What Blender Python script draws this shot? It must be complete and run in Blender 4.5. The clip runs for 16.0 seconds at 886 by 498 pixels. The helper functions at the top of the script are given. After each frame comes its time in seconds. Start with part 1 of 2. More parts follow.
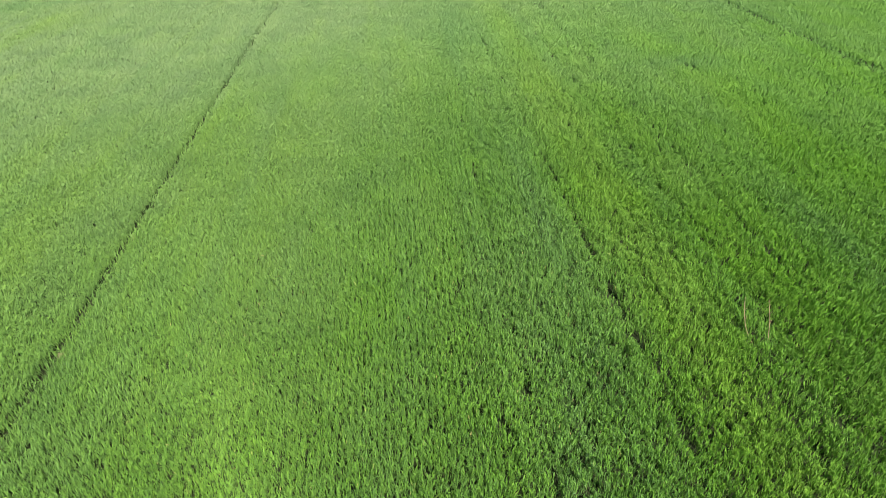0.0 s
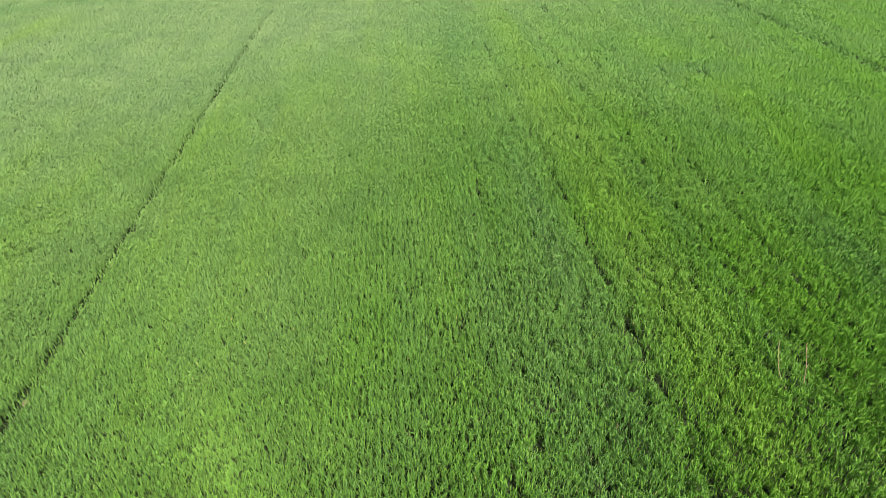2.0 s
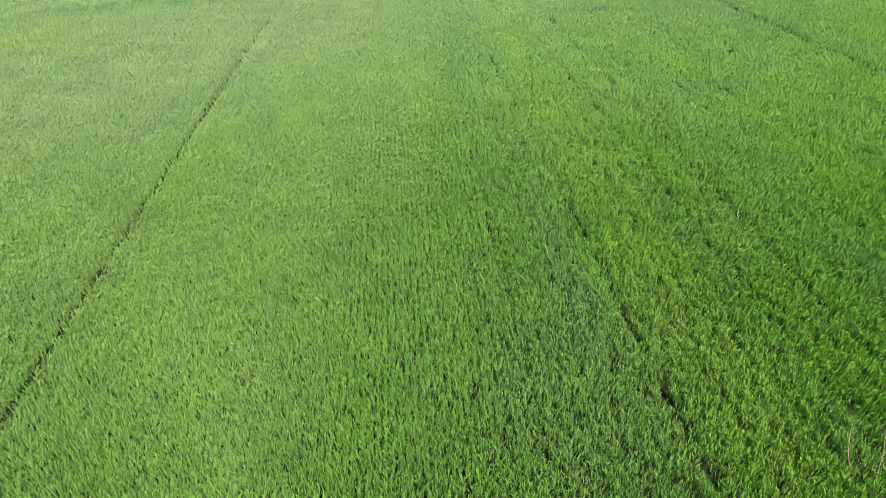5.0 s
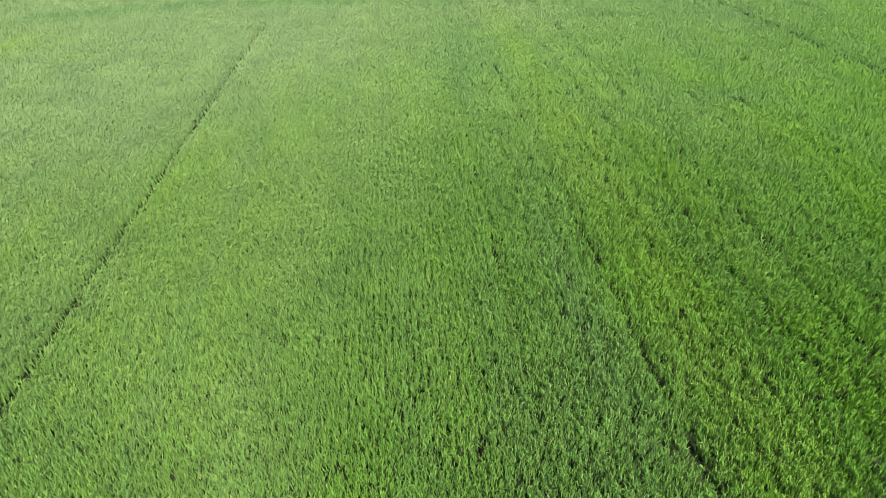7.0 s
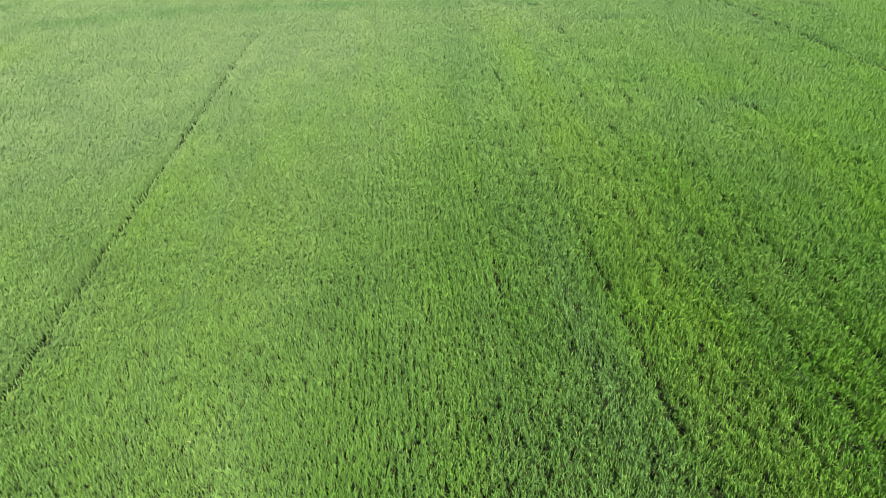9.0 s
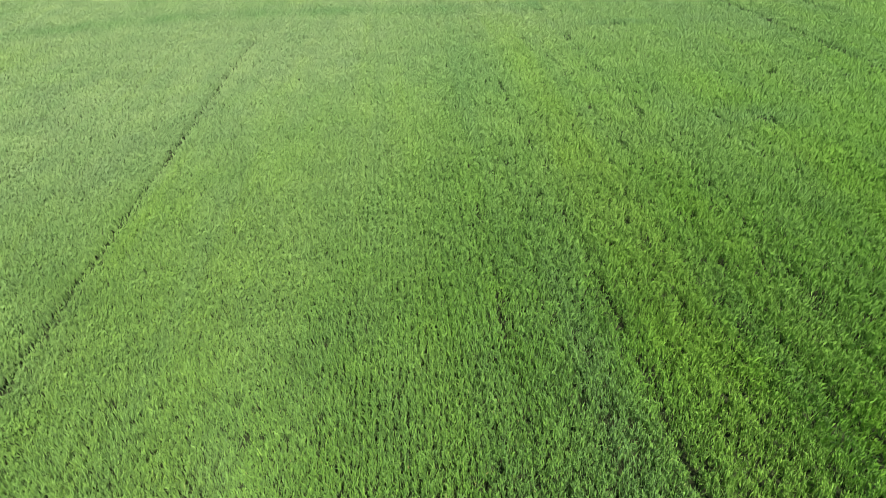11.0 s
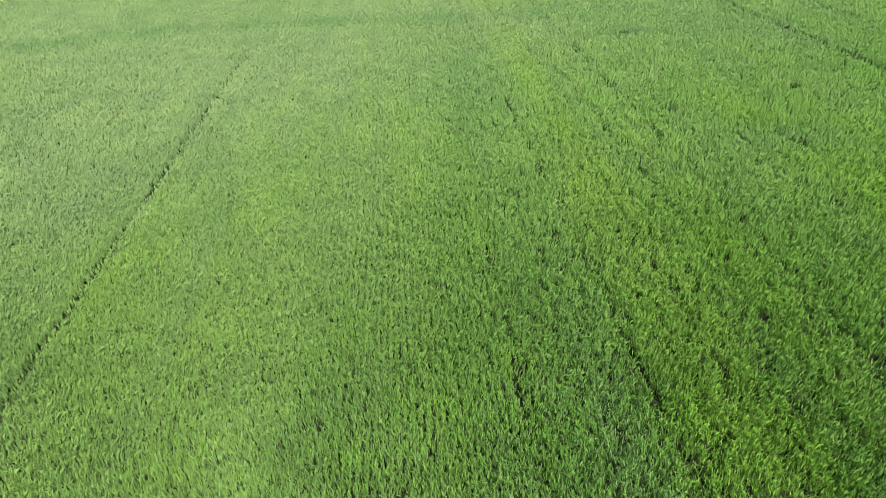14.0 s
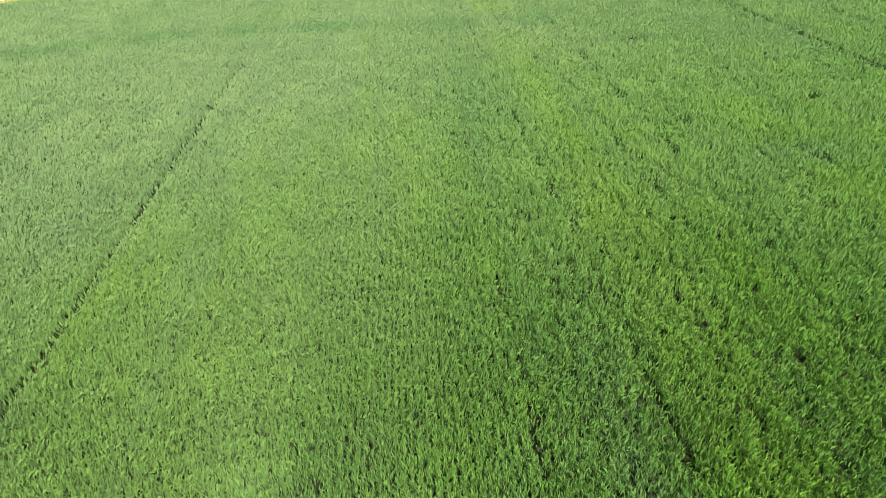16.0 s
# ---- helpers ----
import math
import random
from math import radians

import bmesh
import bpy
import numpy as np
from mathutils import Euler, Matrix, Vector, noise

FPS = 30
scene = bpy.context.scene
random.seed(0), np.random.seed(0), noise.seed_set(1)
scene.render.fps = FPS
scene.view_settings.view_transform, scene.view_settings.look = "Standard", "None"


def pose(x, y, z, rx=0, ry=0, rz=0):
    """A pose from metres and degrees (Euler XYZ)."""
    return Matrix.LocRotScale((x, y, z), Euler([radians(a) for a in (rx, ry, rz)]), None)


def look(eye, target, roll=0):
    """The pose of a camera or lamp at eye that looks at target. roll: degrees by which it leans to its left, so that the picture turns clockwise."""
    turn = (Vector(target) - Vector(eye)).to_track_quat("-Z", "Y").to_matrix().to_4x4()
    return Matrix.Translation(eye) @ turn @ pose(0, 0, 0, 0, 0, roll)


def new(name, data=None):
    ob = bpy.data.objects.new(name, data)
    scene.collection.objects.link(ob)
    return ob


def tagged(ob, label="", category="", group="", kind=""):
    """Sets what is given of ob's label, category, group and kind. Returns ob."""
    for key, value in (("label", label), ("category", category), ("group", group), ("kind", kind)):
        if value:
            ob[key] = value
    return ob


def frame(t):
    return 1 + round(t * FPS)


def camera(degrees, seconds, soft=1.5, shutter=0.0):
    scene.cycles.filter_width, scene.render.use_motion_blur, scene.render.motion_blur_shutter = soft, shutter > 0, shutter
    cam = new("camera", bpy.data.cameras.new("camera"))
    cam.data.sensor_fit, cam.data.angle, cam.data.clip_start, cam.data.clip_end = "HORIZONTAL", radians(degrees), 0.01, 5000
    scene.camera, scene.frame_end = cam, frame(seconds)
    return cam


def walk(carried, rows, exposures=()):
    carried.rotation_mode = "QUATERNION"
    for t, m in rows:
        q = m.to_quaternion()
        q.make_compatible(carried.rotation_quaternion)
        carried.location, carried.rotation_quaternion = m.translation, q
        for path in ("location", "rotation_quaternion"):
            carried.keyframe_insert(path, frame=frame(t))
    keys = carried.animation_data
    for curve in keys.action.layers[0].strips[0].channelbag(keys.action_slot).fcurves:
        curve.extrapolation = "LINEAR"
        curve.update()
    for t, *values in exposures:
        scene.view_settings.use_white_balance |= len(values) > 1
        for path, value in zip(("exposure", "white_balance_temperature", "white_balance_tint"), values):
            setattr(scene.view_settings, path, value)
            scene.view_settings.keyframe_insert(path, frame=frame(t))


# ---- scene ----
cam = camera(70.99, 16.0, soft=0.8)
walk(cam, [
    (0.0, look((0.368, -1.974, 9.056), (1.169, 8.003, 2.437), -0.06)),
    (1.0, look((0.397, -1.308, 9.043), (1.199, 8.659, 2.410), -0.11)),
    (2.0, look((0.426, -0.600, 9.002), (1.223, 9.368, 2.368), -0.17)),
    (3.0, look((0.456, 0.080, 8.949), (1.242, 10.060, 2.331), -0.22)),
    (4.0, look((0.447, 0.722, 8.897), (1.236, 10.727, 2.318), -0.22)),
    (5.0, look((0.423, 1.384, 8.838), (1.217, 11.412, 2.295), -0.11)),
    (6.0, look((0.412, 2.039, 8.759), (1.202, 12.080, 2.236), -0.02)),
    (7.0, look((0.487, 2.694, 8.711), (1.266, 12.748, 2.207), -0.12)),
    (8.0, look((0.597, 3.314, 8.683), (1.356, 13.369, 2.178), -0.48)),
    (9.0, look((0.689, 3.904, 8.651), (1.415, 13.970, 2.158), -0.78)),
    (10.0, look((0.803, 4.556, 8.617), (1.476, 14.631, 2.133), -0.95)),
    (11.0, look((0.933, 5.246, 8.615), (1.562, 15.329, 2.139), -1.07)),
    (12.0, look((0.961, 5.934, 8.670), (1.562, 16.020, 2.195), -1.32)),
    (13.0, look((0.978, 6.610, 8.721), (1.580, 16.693, 2.244), -1.54)),
    (14.0, look((0.954, 7.265, 8.751), (1.561, 17.347, 2.272), -1.64)),
    (15.0, look((0.909, 7.886, 8.789), (1.513, 17.958, 2.294), -1.66)),
    (16.0, look((0.866, 8.527, 8.783), (1.481, 18.605, 2.299), -1.68)),
])

# ---- light ----
SUN_EL, SUN_ROT = radians(50.7), radians(155.9)
world = bpy.data.worlds.new("sky")
scene.world = world
world.use_nodes = True
wn = world.node_tree
sky = wn.nodes.new("ShaderNodeTexSky")
sky.sky_type = "NISHITA"
sky.sun_disc = False
sky.sun_elevation, sky.sun_rotation = SUN_EL, SUN_ROT
back = wn.nodes["Background"]
wn.links.new(sky.outputs["Color"], back.inputs["Color"])
back.inputs["Strength"].default_value = 0.052
sun_data = bpy.data.lights.new("sun", "SUN")
sun_data.energy, sun_data.angle, sun_data.color = 5.0, radians(0.53), (1.0, 0.94, 0.82)
sun = new("sun", sun_data)
sun_way = Vector((math.sin(SUN_ROT) * math.cos(SUN_EL), math.cos(SUN_ROT) * math.cos(SUN_EL), math.sin(SUN_EL)))
sun.matrix_world = look(sun_way * 60, (0, 0, 0))
scene.view_settings.exposure = 1.36


# ---- materials ----
def material(name):
    m = bpy.data.materials.new(name)
    m.use_nodes = True
    t = m.node_tree
    return m, t, t.nodes["Principled BSDF"]


def node(t, kind, **values):
    n = t.nodes.new(kind)
    for key, value in values.items():
        n.inputs[key].default_value = value
    return n


def noise_node(t, scale, detail=4.0, rough=0.6):
    co = t.nodes.new("ShaderNodeTexCoord")
    n = node(t, "ShaderNodeTexNoise", Scale=scale, Detail=detail, Roughness=rough)
    t.links.new(co.outputs["Object"], n.inputs["Vector"])
    return n


def mix(t, fac, a, b, blend="MIX"):
    n = t.nodes.new("ShaderNodeMix")
    n.data_type, n.blend_type = "RGBA", blend
    for socket, value in ((n.inputs["Factor"], fac), (n.inputs["A"], a), (n.inputs["B"], b)):
        if hasattr(value, "is_linked"):
            t.links.new(value, socket)
        elif isinstance(value, tuple):
            socket.default_value = (*value, 1.0)
        else:
            socket.default_value = value
    return n.outputs["Result"]


def ramp(t, value, low, high):
    n = t.nodes.new("ShaderNodeMapRange")
    n.inputs["From Min"].default_value, n.inputs["From Max"].default_value = low, high
    t.links.new(value, n.inputs["Value"])
    return n.outputs["Result"]


def attribute(t, name):
    n = t.nodes.new("ShaderNodeAttribute")
    n.attribute_name = name
    return n.outputs["Fac"]


def leaf_material(name, green, yellow, blue, hazy, dry):
    """Thin leaf blades: 'tone' differs from blade to blade, 'tint' runs from bluish to yellowish, the third attribute
    paints haze into the colour.
    """
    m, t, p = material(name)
    tone, tint, haze = (attribute(t, key) for key in ("tone", "tint", "haze"))
    c = mix(t, ramp(t, haze, 0.0, 1.0), green, hazy)
    c = mix(t, ramp(t, tint, 0.5, 1.0), c, yellow)
    c = mix(t, ramp(t, tint, 0.5, 0.0), c, blue)
    shade = mix(t, ramp(t, tone, 0.0, 1.0), (0.74, 0.78, 0.74), (1.24, 1.19, 1.18))
    c = mix(t, 1.0, c, shade, "MULTIPLY")
    c = mix(t, ramp(t, tone, 0.996, 1.0), c, dry)
    patch = noise_node(t, 0.55, 5.0)
    c = mix(t, 1.0, c, mix(t, ramp(t, patch.outputs["Fac"], 0.3, 0.7), (0.86, 0.88, 0.9), (1.14, 1.1, 1.05)), "MULTIPLY")
    grain = noise_node(t, 30.0, 3.0, 0.7)
    c = mix(t, 1.0, c, mix(t, ramp(t, grain.outputs["Fac"], 0.3, 0.7), (0.82, 0.84, 0.82), (1.16, 1.14, 1.14)), "MULTIPLY")
    p.inputs["Sheen Weight"].default_value = 0.03
    p.inputs["Sheen Roughness"].default_value = 0.5
    t.links.new(c, p.inputs["Base Color"])
    p.inputs["Roughness"].default_value = 0.62
    p.inputs["Specular IOR Level"].default_value = 0.2
    through_leaf = t.nodes.new("ShaderNodeBsdfTranslucent")
    t.links.new(mix(t, 1.0, c, (0.85, 1.25, 0.40), "MULTIPLY"), through_leaf.inputs["Color"])
    both = t.nodes.new("ShaderNodeMixShader")
    both.inputs["Fac"].default_value = 0.17
    t.links.new(p.outputs[0], both.inputs[1])
    t.links.new(through_leaf.outputs[0], both.inputs[2])
    t.links.new(both.outputs[0], t.nodes["Material Output"].inputs["Surface"])
    return m


# the fourth colour is the leaf paled by haze, painted in with distance
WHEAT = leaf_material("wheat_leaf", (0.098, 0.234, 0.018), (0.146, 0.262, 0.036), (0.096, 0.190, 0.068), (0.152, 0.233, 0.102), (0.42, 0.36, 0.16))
MARGIN_GRASS = leaf_material("margin_grass_leaf", (0.20, 0.30, 0.05), (0.36, 0.40, 0.09), (0.12, 0.22, 0.05), (0.30, 0.36, 0.12), (0.50, 0.44, 0.22))


def earth_material(name, dark, light, scale, bump):
    m, t, p = material(name)
    a, b = noise_node(t, scale, 8.0, 0.65), noise_node(t, scale * 0.12, 3.0)
    c = mix(t, ramp(t, a.outputs["Fac"], 0.3, 0.7), dark, light)
    c = mix(t, 1.0, c, mix(t, b.outputs["Fac"], (0.75, 0.75, 0.75), (1.2, 1.17, 1.1)), "MULTIPLY")
    t.links.new(c, p.inputs["Base Color"])
    p.inputs["Roughness"].default_value = 0.92
    p.inputs["Specular IOR Level"].default_value = 0.12
    n = node(t, "ShaderNodeBump", Strength=bump, Distance=0.03)
    t.links.new(a.outputs["Fac"], n.inputs["Height"])
    t.links.new(n.outputs["Normal"], p.inputs["Normal"])
    return m, t, p, c


# soil colour darkened and greened to hold the shade deep between the leaves
SOIL, soil_tree, soil_shader, soil_colour = earth_material("shaded_soil", (0.012, 0.020, 0.008), (0.026, 0.034, 0.013), 14.0, 0.8)
# farther off than the standing plants reach, the sheet carries the same crop as a closed green cover
place = soil_tree.nodes.new("ShaderNodeTexCoord")
flat = soil_tree.nodes.new("ShaderNodeVectorMath")
flat.operation = "LENGTH"
shift = soil_tree.nodes.new("ShaderNodeVectorMath")
shift.operation = "SUBTRACT"
shift.inputs[1].default_value = (4.0, 24.0, 0.0)
soil_tree.links.new(place.outputs["Object"], shift.inputs[0])
soil_tree.links.new(shift.outputs[0], flat.inputs[0])
far_green = mix(soil_tree, noise_node(soil_tree, 2.5, 9.0, 0.75).outputs["Fac"], (0.018, 0.042, 0.010), (0.060, 0.108, 0.024))
cover = mix(soil_tree, ramp(soil_tree, flat.outputs["Value"], 29.0, 36.0), soil_colour, far_green)
soil_tree.links.new(cover, soil_shader.inputs["Base Color"])
TRACK = earth_material("dry_track_earth", (0.15, 0.12, 0.08), (0.24, 0.20, 0.13), 6.0, 0.5)[0]
STALK = earth_material("dead_stalk", (0.24, 0.18, 0.11), (0.40, 0.32, 0.20), 40.0, 0.3)[0]
STONE = earth_material("pale_stone", (0.62, 0.60, 0.55), (0.82, 0.80, 0.75), 9.0, 0.4)[0]


# ---- helpers of this scene ----
def link_mesh(name, verts, faces, mat, parent=None):
    me = bpy.data.meshes.new(name)
    me.from_pydata(verts, [], faces)
    me.materials.append(mat)
    ob = new(name, me)
    ob.parent = parent
    return ob


def part(name, bm, mat, parent, label=""):
    me = bpy.data.meshes.new(name)
    bm.to_mesh(me)
    bm.free()
    me.materials.append(mat)
    for poly in me.polygons:
        poly.use_smooth = True
    ob = new(name, me)
    ob.parent = parent
    return tagged(ob, label) if label else ob


rng = np.random.default_rng(7)


def soft_noise(x, y, seed):
    """Smooth value noise of 0 to 1 with a lattice of one unit."""
    def corner(i, j):
        h = (i.astype(np.int64) * 374761393 + j.astype(np.int64) * 668265263 + seed * 974634777) & 0xFFFFFFFF
        h = ((h ^ (h >> 13)) * 1274126177) & 0xFFFFFFFF
        return ((h ^ (h >> 16)) & 0xFFFF) / 65535.0
    i, j = np.floor(x), np.floor(y)
    u, v = x - i, y - j
    u, v = u * u * (3 - 2 * u), v * v * (3 - 2 * v)
    a = corner(i, j) * (1 - u) + corner(i + 1, j) * u
    b = corner(i, j + 1) * (1 - u) + corner(i + 1, j + 1) * u
    return a * (1 - v) + b * v


def bell(d, width):
    return np.exp(-(d / width) ** 2)


def ease(v, low, high):
    u = np.clip((v - low) / (high - low), 0, 1)
    return u * u * (3 - 2 * u)


# ---- ground ----
def ground_sheet():
    rings = [0.0, 10, 20, 30, 45, 70, 120, 250, 600, 1500, 4000]
    verts, faces, n = [(4, 24, 0)], [], 48
    for r in rings[1:]:
        verts += [(4 + r * math.cos(2 * math.pi * k / n), 24 + r * math.sin(2 * math.pi * k / n), 0) for k in range(n)]
    faces += [(0, 1 + k, 1 + (k + 1) % n) for k in range(n)]
    for i in range(len(rings) - 2):
        a, b = 1 + i * n, 1 + (i + 1) * n
        faces += [(a + k, b + k, b + (k + 1) % n, a + (k + 1) % n) for k in range(n)]
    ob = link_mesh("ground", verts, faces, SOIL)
    return tagged(ob, "field soil coloured dark green for the shade under wheat, reaching the horizon", "ground", kind="structure")


ground_sheet()

# ---- the crop ----
ROW = 0.135
CANOPY = 0.42
WEST_SEAM, WEST_END = -6.82, 40.8


def seam_places(y):
    """The rows missed between two passes of the drill: where each runs at y, and how wide it lies open."""
    return (
        (WEST_SEAM + 0 * y, np.where(y < WEST_END, 0.066 + 0.0003 * np.clip(y - 12, 0, 30), 0.0)),
        (22.03 - 0.039 * (y - 38), 0.212 + 0 * y),
        (26.92 + 0 * y, np.where((y > 40.5) & (y < 47.5), 0.22, 0.0)),
    )


# lines along which a wheel has pressed the rows apart: x at y = 20, its drift with y, how much of it shows
WHEELINGS = ((2.86, 0.014, 0.22), (5.18, -0.007, 0.5), (8.2, -0.012, 0.42), (9.74, 0.0, 0.40), (6.78, 0.0, 0.22), (7.44, 0.0, 0.22), (-11.3, 0.01, 0.22), (12.4, 0.0, 0.2))

# bare spots where plants are missing: x, y, radius
HOLES = ((14.05, 25.95, 0.26), (13.75, 26.4, 0.15), (14.9, 27.1, 0.13), (-8.93, 13.23, 0.13), (-8.61, 13.3, 0.1), (17.44, 18.03, 0.15), (13.03, 41.1, 0.3), (17.22, 31.36, 0.2),
         (16.35, 33.28, 0.18), (5.22, 5.25, 0.1), (11.84, 34.24, 0.18), (9.82, 32.81, 0.16), (9.64, 26.64, 0.17), (9.76, 27.84, 0.2), (6.26, 6.0, 0.09), (6.93, 5.83, 0.09),
         (7.40, 22.81, 0.12), (8.26, 22.34, 0.12), (12.03, 24.48, 0.12), (12.86, 21.83, 0.12), (7.44, 18.92, 0.1), (6.79, 18.2, 0.13), (20.15, 33.18, 0.15), (21.95, 41.4, 0.22),
         (5.21, 14.99, 0.07), (5.26, 13.5, 0.06), (7.75, 7.3, 0.13))


def edge(x):
    """The far edge of the field, y over x."""
    return 57.9 + 0.53 * (x + 27.8)


def crop_height(x, y):
    east = ease(x, -3.0, 6.0) * coarse(x, y) ** -0.5
    return CANOPY * (0.94 + 0.14 * (soft_noise(x / 1.2, y / 1.9, 3) - 0.5) + (0.10 + 0.42 * east) * (soft_noise(x / 0.13, y / 0.17, 4) - 0.5)
                     + (0.06 + 0.16 * east) * (soft_noise(x / 0.2, y / 2.2, 5) - 0.5))


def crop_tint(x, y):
    """0: bluish and dense, 0.5: plain green, 1: yellowish."""
    t = 0.43 + 0.16 * (soft_noise(x / 1.1, y / 7.0, 11) - 0.5) + 0.14 * (soft_noise(x / 5.0, y / 8.0, 12) - 0.5)
    t += 0.24 * bell(x - 6.7, 1.1) + 0.10 * bell(x - 9.0, 0.7)
    t += 0.18 * (soft_noise(x / 0.42, y / 11.0, 13) - 0.5)
    # bluish strip at 3.8; the east term paints in deeper shade
    t -= 0.09 * bell(x - 3.8, 1.2) + 0.06 * ease(x, 8.0, 18.0)
    # yellowing that paints returned sunlight onto the near west
    t += 0.10 * ease(-x, -3.0, 3.0) * (1 - ease(y, 14.0, 34.0))
    t += 0.25 * bell(x + 18.2, 2.2) * bell(y - 36.5, 5.0)
    bend = 46.4 - 0.025 * np.minimum(x + 8.0, 0) ** 2
    t -= 0.30 * bell(y - bend, 1.5) * (x < 10) * (0.6 + 0.8 * soft_noise(x / 2.5, y / 2.0, 17))
    t -= 0.34 * bell(x - 14.0, 1.6) * bell(y - 26.2, 1.1)
    t -= 0.45 * bell(x - 13.3, 2.0) * bell(y - 41.1, 0.5)
    return np.clip(t, 0, 1)


def crop_haze(x, y):
    """How much haze and returned sunlight is painted into the leaf colour: more towards the north-west of the field, in
    patches.
    """
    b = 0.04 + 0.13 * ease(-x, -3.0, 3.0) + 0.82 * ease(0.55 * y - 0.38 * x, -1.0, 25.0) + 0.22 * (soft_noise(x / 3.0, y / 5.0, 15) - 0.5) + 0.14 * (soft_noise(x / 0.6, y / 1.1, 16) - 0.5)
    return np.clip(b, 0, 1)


def wander(y):
    return 0.06 * (soft_noise(y * 0 + 0.5, y / 2.2, 21) - 0.5)


def wheel_marks(x, y):
    """How far, from 0 to 1, a wheel has cleared the plants at a place."""
    gone = np.zeros_like(x)
    for k, (s, drift, force) in enumerate(WHEELINGS):
        line = s + drift * (y - 20) + wander(y)
        width = 0.026 + 0.045 * soft_noise(y * 0 + k, y / 0.45, 23)
        there = soft_noise(y * 0 + 3.7 * k, y / 0.62, 24) < force
        gone = np.maximum(gone, (np.abs(x - line) < width) * there)
    return gone


def crop_keep(x, y, row):
    """Chance that a shoot stands here."""
    k = 1 - 0.95 * wheel_marks(x, y)
    for line, half in seam_places(y):
        half = half * (0.85 + 0.4 * soft_noise(y * 0 + 0.3, y / 0.4, 22))
        k *= np.where(np.abs(x - line) < half, 0.0, 1.0)
    for hx, hy, r in HOLES:
        r = r * (1 + 0.25 * min(max((hy - 15) / 15, 0), 1))
        k *= np.where((x - hx) ** 2 + ((y - hy) * 0.8) ** 2 < r * r, 0.1, 1.0)
    gappy = 0.05 + 0.23 * ease(x, -1.0, 6.0)
    k *= np.where(soft_noise(row * 1.0, y / 0.19, 25) < gappy, 0.3, 1.0)
    return k


def range_to(x, y):
    """How near a place lies to the line that the flight follows over the field, height included."""
    return np.hypot(np.hypot(x - 0.7, y - np.clip(y, -2.0, 8.5)), 8.4)


def out_of_sight(x, y):
    """How many metres a place lies outside of what the flight looks over."""
    west, east = -6.3 - 0.505 * (y - 4.6) - x, x - 8.0 - 0.715 * (y - 3.4)
    return np.maximum(0, np.maximum(np.maximum(0.89 * west, 0.81 * east), np.maximum(3.2 - y, 0.98 * (y - 54.2 + 0.208 * x))))


def coarse(x, y):
    """The size of the leaves over that of single ones: where nothing passes near, one broad blade stands for several."""
    return np.clip((range_to(x, y) + 5.0 * out_of_sight(x, y)) / 10.0, 1.0, 13.0)


LEAF_WIDTH, LEAF_LENGTH = 0.0125, 0.125     # the upper leaves
LOW_WIDTH, LOW_LENGTH = 0.042, 0.26         # the tufts of tillers and lower leaves under them
SHOOT = 5                                   # upper leaves on one shoot
WEST, EAST, SOUTH, NORTH = -40.0, 40.0, -8.0, 66.0


def leaf_size(c):
    return LEAF_WIDTH * c ** 0.5 * np.maximum(1, c / 2) ** 0.6, LEAF_LENGTH * c ** 0.1


def low_size(c):
    return LOW_WIDTH * c ** 0.8, LOW_LENGTH * c ** 0.12


def stand(size, cover, together):
    """Places in drill rows, so many that blades of that size, some together, make up the wanted leaf area over ground area."""
    tx, ty = (v.ravel() for v in np.meshgrid(np.arange(WEST, EAST), np.arange(SOUTH, NORTH), indexing="ij"))
    c = coarse(tx + 0.5, ty + 0.5)
    w, long = size(c)
    n = rng.poisson(cover(c) / (0.5 * w * long) / together)
    x, y = np.repeat(tx, n) + rng.uniform(0, 1, n.sum()), np.repeat(ty, n) + rng.uniform(0, 1, n.sum())
    row = np.round(x / ROW)
    x = row * ROW + rng.normal(0, 0.034, len(x))
    ok = (y < edge(x)) & (rng.uniform(0, 1, len(x)) < crop_keep(x, y, row))
    return x[ok], y[ok]


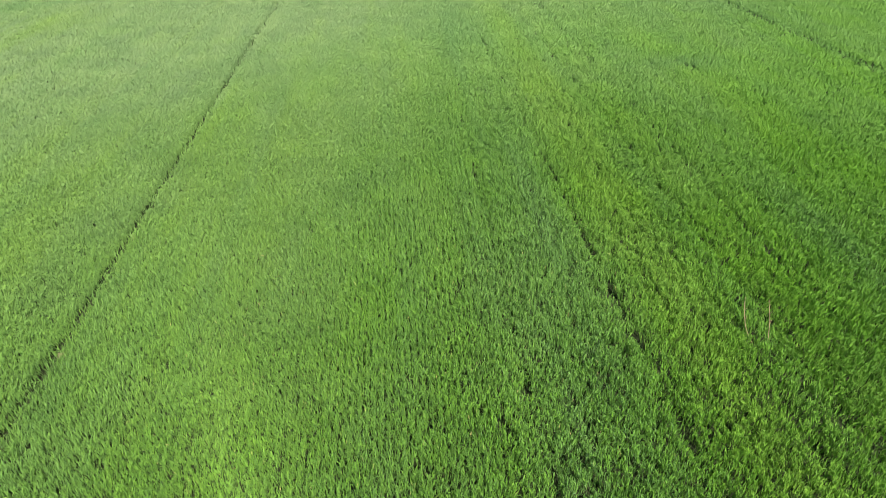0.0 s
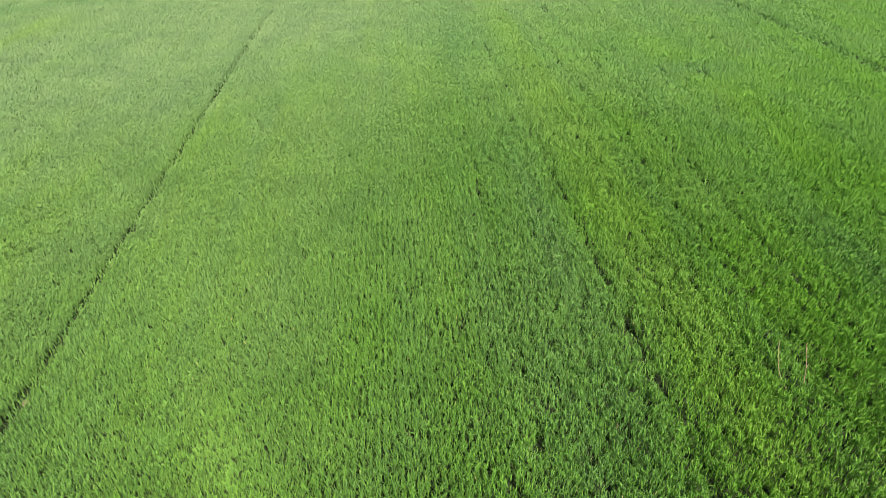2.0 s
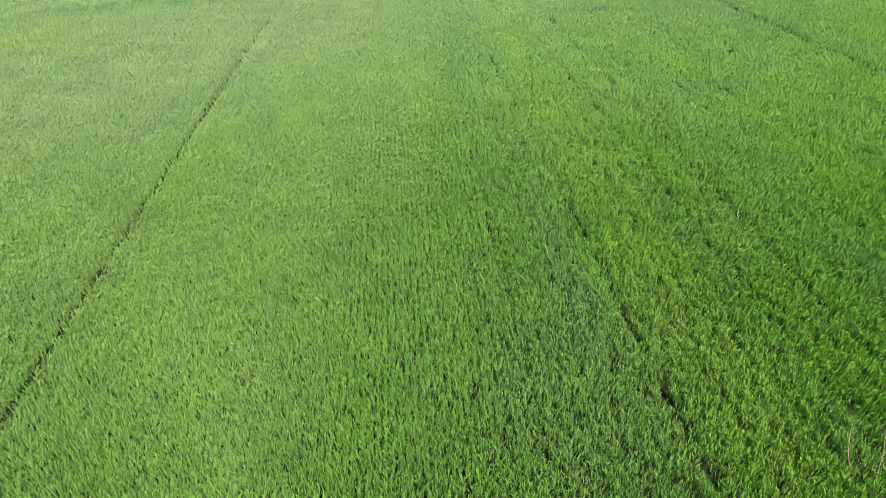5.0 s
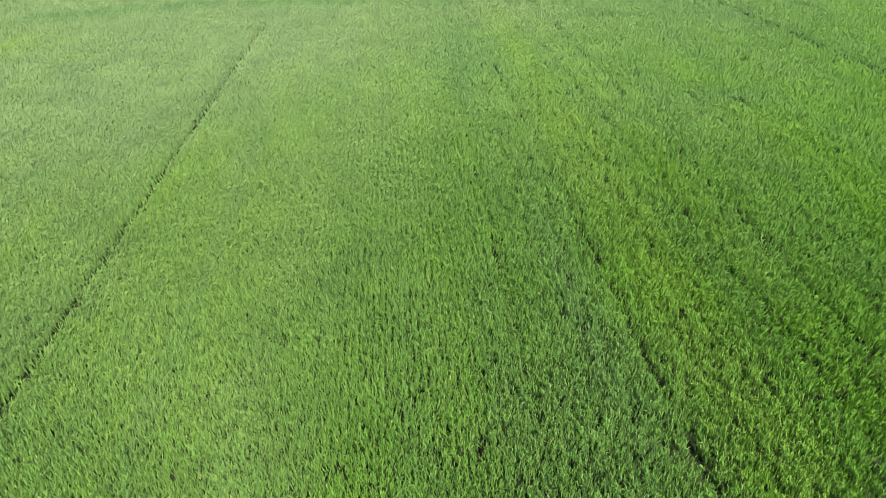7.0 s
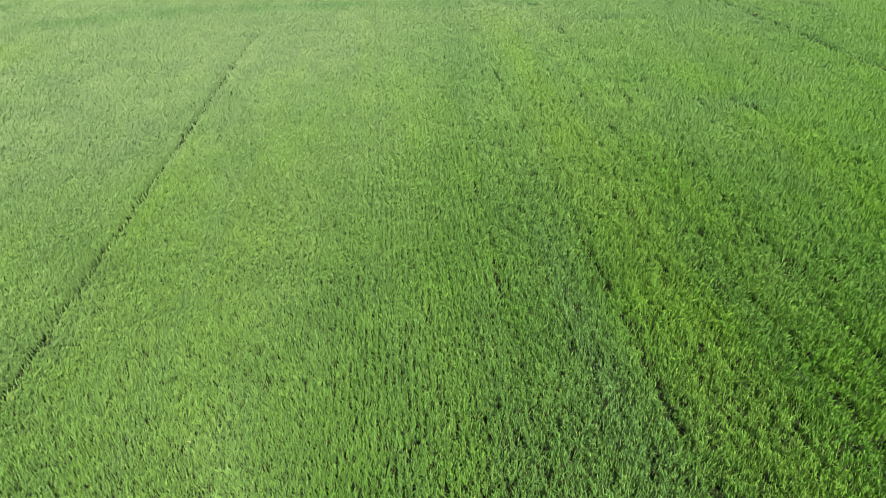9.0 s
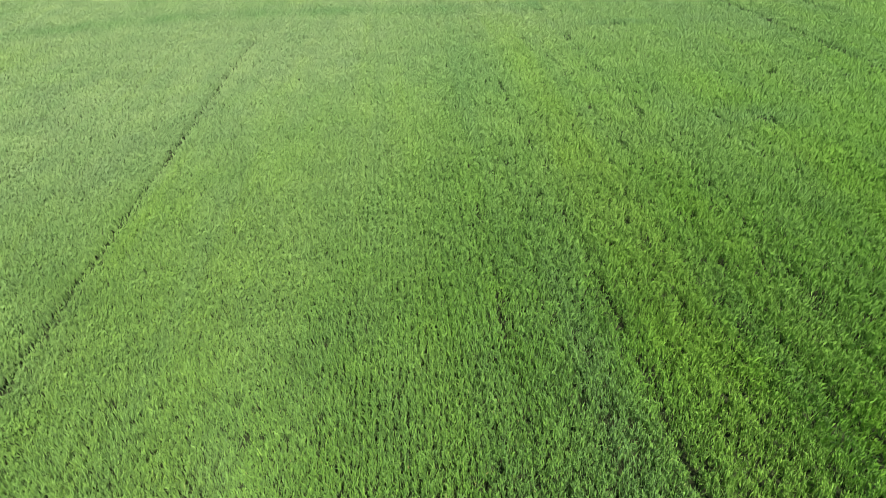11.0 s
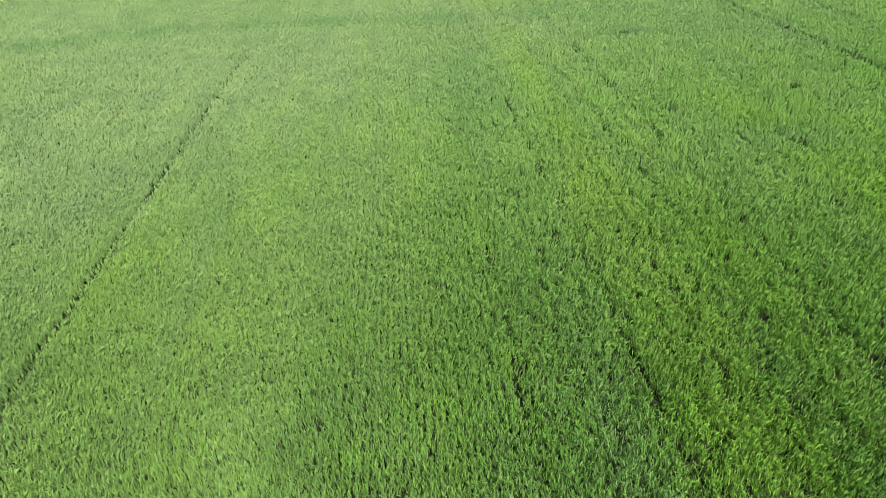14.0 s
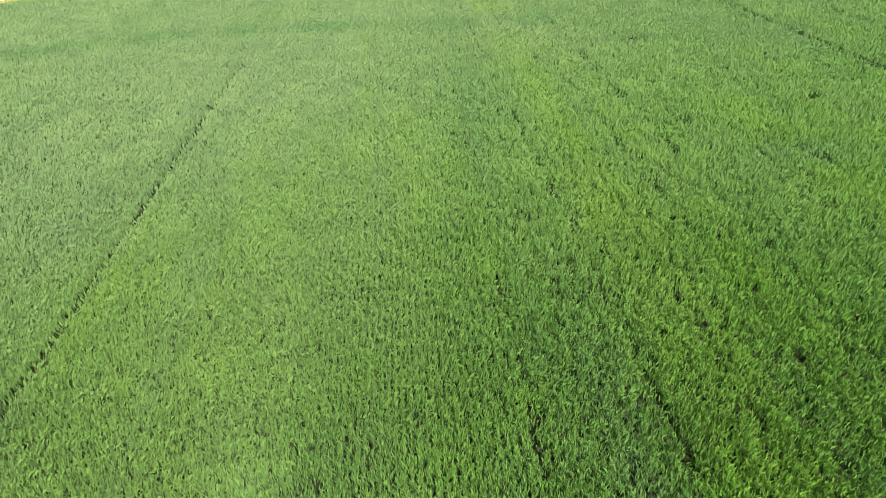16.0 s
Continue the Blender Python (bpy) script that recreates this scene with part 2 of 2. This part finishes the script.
def blades(name, x, y, base, long, width, rise, arch, tint, tone, turn, folded, mat, label, category):
    """One mesh of leaf blades that spring from x, y, base: rise is the angle at which a blade leaves the stem, arch by how much it has bent over at its tip.
    turn is the way it points. Where folded is set a blade is a kite bent in its middle, elsewhere a plain sliver."""
    order = np.argsort(~folded, kind="stable")
    x, y, base, long, width, rise, arch, tint, tone, turn = (v[order] for v in (x, y, base, long, width, rise, arch, tint, tone, turn))
    n, k = len(x), int(folded.sum())
    # blades beside a seam lean away from it
    for line, half in seam_places(y):
        side = np.sign(x - line)
        near = (np.abs(x - line) < 0.2) & (half > 0) & (np.cos(turn) * side < 0)
        turn = np.where(near, np.pi - turn, turn)
    ax, ay = np.cos(turn), np.sin(turn)
    twist = turn + np.pi / 2 + rng.normal(0, 0.45, n)
    wx, wy, wz = np.cos(twist) * width / 2, np.sin(twist) * width / 2, rng.normal(0, 0.22, n) * width
    r1, r2 = rise, rise - arch
    mid = np.stack([ax * np.cos(r1), ay * np.cos(r1), np.sin(r1)], -1) * (long * 0.52)[:, None]
    tip = mid + np.stack([ax * np.cos(r2), ay * np.cos(r2), np.sin(r2)], -1) * (long * 0.48)[:, None]
    foot = np.stack([x, y, base], -1)
    half = np.stack([wx, wy, wz], -1)
    kite = np.stack([foot[:k], foot[:k] + mid[:k] - half[:k], foot[:k] + mid[:k] + half[:k], foot[:k] + tip[:k]], 1).reshape(-1, 3)
    sliver = np.stack([foot[k:] - 0.5 * half[k:], foot[k:] + mid[k:] + half[k:], foot[k:] + tip[k:]], 1).reshape(-1, 3)
    co = np.concatenate((kite, sliver)).astype(np.float32)
    co[:, 2] = np.maximum(co[:, 2], 0.004)
    loops = np.concatenate(((np.array([0, 2, 1, 1, 2, 3])[None, :] + np.arange(k)[:, None] * 4).ravel(), np.arange((n - k) * 3) + k * 4)).astype(np.int32)
    count = np.concatenate((np.full(k, 4), np.full(n - k, 3)))
    me = bpy.data.meshes.new(name)
    me.vertices.add(len(co))
    me.vertices.foreach_set("co", co.ravel())
    me.loops.add(len(loops))
    me.loops.foreach_set("vertex_index", loops)
    me.polygons.add(len(loops) // 3)
    me.polygons.foreach_set("loop_start", np.arange(len(loops) // 3, dtype=np.int32) * 3)
    for key, values in (("tone", tone), ("tint", tint), ("haze", crop_haze(x, y))):
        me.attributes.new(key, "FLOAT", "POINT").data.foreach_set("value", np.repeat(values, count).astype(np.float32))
    me.update(calc_edges=True)
    me.materials.append(mat)
    return tagged(new(name, me), label, category, kind="stuff")


def clear_of_seams(x, y, c):
    """The gaps stay open among broad blades too."""
    for line, half in seam_places(y):
        gap = half * (0.85 + 0.4 * soft_noise(y * 0 + 0.3, y / 0.4, 22))
        x = np.where(np.abs(x - line) < gap, line + np.sign(x - line) * (gap + rng.uniform(0, 0.04, len(x))), x)
    for k, (s, drift, force) in enumerate(WHEELINGS):
        line = s + drift * (y - 20) + wander(y)
        gap = (0.012 + 0.02 * np.minimum(c, 1.8)) * (soft_noise(y * 0 + 3.7 * k, y / 0.62, 24) < force)
        x = np.where(np.abs(x - line) < gap, line + np.sign(x - line) * (gap + rng.uniform(0, 0.03, len(x))), x)
    return x


def pressed(x, y):
    """How much of their height the plants keep beside the wheel lines."""
    keep = np.ones_like(x)
    for s, drift, force in WHEELINGS:
        keep *= 1 - 0.35 * force ** 0.6 * bell(x - s - drift * (y - 20), 0.13)
    return keep


def upper_leaves():
    sx, sy = stand(leaf_size, lambda c: 2.1 - 0.9 * ease(c, 1.2, 3.0) - 0.6 * ease(c, 5.2, 7.0), SHOOT)
    m = len(sx)
    tall = crop_height(sx, sy) * rng.uniform(0.85, 1.08, m) * pressed(sx, sy)
    x, y, tall, c = (np.repeat(v, SHOOT) for v in (sx, sy, tall, coarse(sx, sy)))
    n = len(x)
    x, y = x + rng.normal(0, 0.012, n) * c, y + rng.normal(0, 0.012, n) * c
    x = clear_of_seams(x, y, c)
    w, long = leaf_size(c)
    w, long = w * rng.uniform(0.7, 1.3, n), long * rng.uniform(0.65, 1.35, n)
    arch = np.where(rng.uniform(0, 1, n) < 0.15, rng.uniform(0.6, 1.5, n), rng.uniform(0.0, 0.4, n))
    rise = np.clip(rng.normal(1.38, 0.13, n) + 0.11 * ease(c, 1.3, 3.2), 0.7, 1.56)
    top = tall * rng.uniform(0.68, 1.04, n)
    base = np.maximum(top - long * (0.52 * np.sin(rise) + 0.48 * np.maximum(np.sin(rise - arch), 0)), 0.01)
    return x, y, base, long, w, rise, arch, c, c < 1.13


def lower_leaves():
    x, y = stand(low_size, lambda c: 1.9 - 0.4 * ease(c, 1.3, 2.6), 1)
    c = coarse(x, y)
    n = len(x)
    x = clear_of_seams(x, y, c)
    w, long = low_size(c)
    w, long = w * rng.uniform(0.7, 1.3, n), long * rng.uniform(0.7, 1.1, n) * crop_height(x, y) / CANOPY * pressed(x, y)
    return x, y, np.full(n, 0.005), long, w, np.clip(rng.normal(1.36, 0.12, n), 0.9, 1.56), rng.uniform(0, 0.3, n), c, np.zeros(n, bool)


def crop():
    x, y, base, long, w, rise, arch, c, folded = (np.concatenate(pair) for pair in zip(upper_leaves(), lower_leaves()))
    n = len(x)
    tint = np.clip(crop_tint(x, y) + rng.normal(0, 0.1, n) / c, 0, 1)
    tone = 0.5 + (rng.uniform(0, 1, n) - 0.5) * c ** -1.0
    # single leaves point every way; most broad far blades, each standing for many, are turned to the camera's side and
    # off the sun to even their tone
    turn = np.where(rng.uniform(0, 1, n) < 0.68 * ease(c, 1.15, 2.8), rng.normal(0.66, 0.5, n), rng.uniform(0, 2 * np.pi, n))
    east_seam = 22.03 - 0.039 * (y - 38)
    for inside, label in (
            (x < WEST_SEAM, "pale green young wheat in dense drilled rows"),
            ((x >= WEST_SEAM) & (x < east_seam), "green wheat with bluish and yellowish strips and gappy rows"),
            ((x >= east_seam) & (x < 26.92), "green young wheat between two dark seams"),
            (x >= 26.92, "green young wheat beyond a faint broken seam")):
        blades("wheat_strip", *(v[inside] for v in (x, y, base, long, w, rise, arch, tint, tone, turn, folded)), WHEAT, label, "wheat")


crop()


# ---- the field margin beyond the far edge ----
def margin():
    n = 60
    verts, faces = [], []
    for k in range(n + 1):
        x = -46 + 38 * k / n
        for d, z in ((2.0, 0.01), (2.3, 0.05), (6.2, 0.06), (6.6, 0.01)):
            verts.append((x, edge(x) + d + 0.08 * math.sin(3 * x + d), z))
    for k in range(n):
        for i in range(3):
            a = k * 4 + i
            faces.append((a, a + 4, a + 5, a + 1))
    tagged(link_mesh("dirt_track", verts, faces, TRACK), "pale dry dirt track along the field edge", "track", kind="structure")
    m = 22000
    x = rng.uniform(-46, -8, m)
    y = edge(x) + rng.uniform(0.0, 2.3, m)
    blades("margin_grass", x, y, np.zeros(m), rng.uniform(0.12, 0.34, m), np.full(m, 0.03), rng.uniform(0.6, 1.5, m), rng.uniform(0.2, 1.0, m),
           rng.uniform(0.4, 1.0, m), rng.uniform(0, 1, m), rng.uniform(0, 2 * np.pi, m), np.ones(m, bool), MARGIN_GRASS, "bright yellow-green grass verge beside the wheat", "grass")


margin()


def stone():
    bm = bmesh.new()
    bmesh.ops.create_icosphere(bm, subdivisions=3, radius=0.2)
    for v in bm.verts:
        f = 1 + 0.25 * (noise.noise(v.co * 6) + 0.5 * noise.noise(v.co * 14))
        v.co = Vector((v.co.x * 0.9 * f, v.co.y * 0.7 * f, max(v.co.z, -0.12) * 1.2 * f + 0.14))
    ob = part("stone", bm, STONE, None)
    ob.location = (-28.7, 60.4, 0.05)
    tagged(ob, "pale weathered stone standing on the dirt track", "stone")


stone()


def soil_clod(x, y, turn):
    bm = bmesh.new()
    bmesh.ops.create_icosphere(bm, subdivisions=3, radius=0.075)
    for v in bm.verts:
        f = 1 + 0.35 * noise.noise(v.co * 16 + Vector((x, y, 0))) + 0.15 * noise.noise(v.co * 45)
        v.co = Vector((v.co.x * 1.2 * f, v.co.y * 1.5 * f, max(v.co.z, -0.03) * 0.9 * f + 0.03))
    ob = part("soil_clod", bm, TRACK, None)
    ob.matrix_world = pose(x, y, 0.0, rz=turn)
    tagged(ob, "dry tan clod of soil lying in the gap between drilled rows", "clod", "clods in the seam")


soil_clod(-6.84, 12.95, 20)
soil_clod(-6.80, 8.26, 75)


# ---- dead stalks among the wheat ----
def tube(bm, points, radii, sides=7):
    rings = []
    for (p, r) in zip(points, radii):
        rings.append([bm.verts.new((p[0] + r * math.cos(2 * math.pi * k / sides), p[1] + r * math.sin(2 * math.pi * k / sides), p[2])) for k in range(sides)])
    for a, b in zip(rings, rings[1:]):
        for k in range(sides):
            bm.faces.new((a[k], a[(k + 1) % sides], b[(k + 1) % sides], b[k]))
    bm.faces.new(rings[-1])
    bm.faces.new(list(reversed(rings[0])))


def dead_stalk(x, y, tip, bow, height, label):
    """tip: how far the top stands aside of the foot; bow: how far the stem curves out halfway."""
    top = bpy.data.objects.new("dead_stalk", None)
    scene.collection.objects.link(top)
    top.location = (x, y, 0)

    def spine(s):
        return (tip * s + bow * 4 * s * (1 - s), 0.015 * math.sin(7 * s), height * s)
    bm = bmesh.new()
    tube(bm, [spine(k / 12) for k in range(13)], [0.010 - 0.005 * k / 12 for k in range(13)])
    part("stem", bm, STALK, top)
    for k in range(5):
        s = 0.55 + 0.1 * k
        p = spine(s)
        a = 2.4 * k + 0.5
        bm = bmesh.new()
        tube(bm, [(p[0] + 0.03 * math.cos(a) * u, p[1] + 0.03 * math.sin(a) * u, p[2] + 0.1 * u) for u in (0, 0.5, 1.0)], [0.005, 0.004, 0.002])
        part("dry_twig", bm, STALK, top)
    tagged(top, label, "stalk", "dead stalks in the wheat")


dead_stalk(7.785, 7.43, -0.526, -0.10, 1.30, "tan dead weed stalk bowing above the wheat")
dead_stalk(7.998, 7.23, -0.372, 0.02, 1.36, "thin straight dead stalk standing in the wheat")
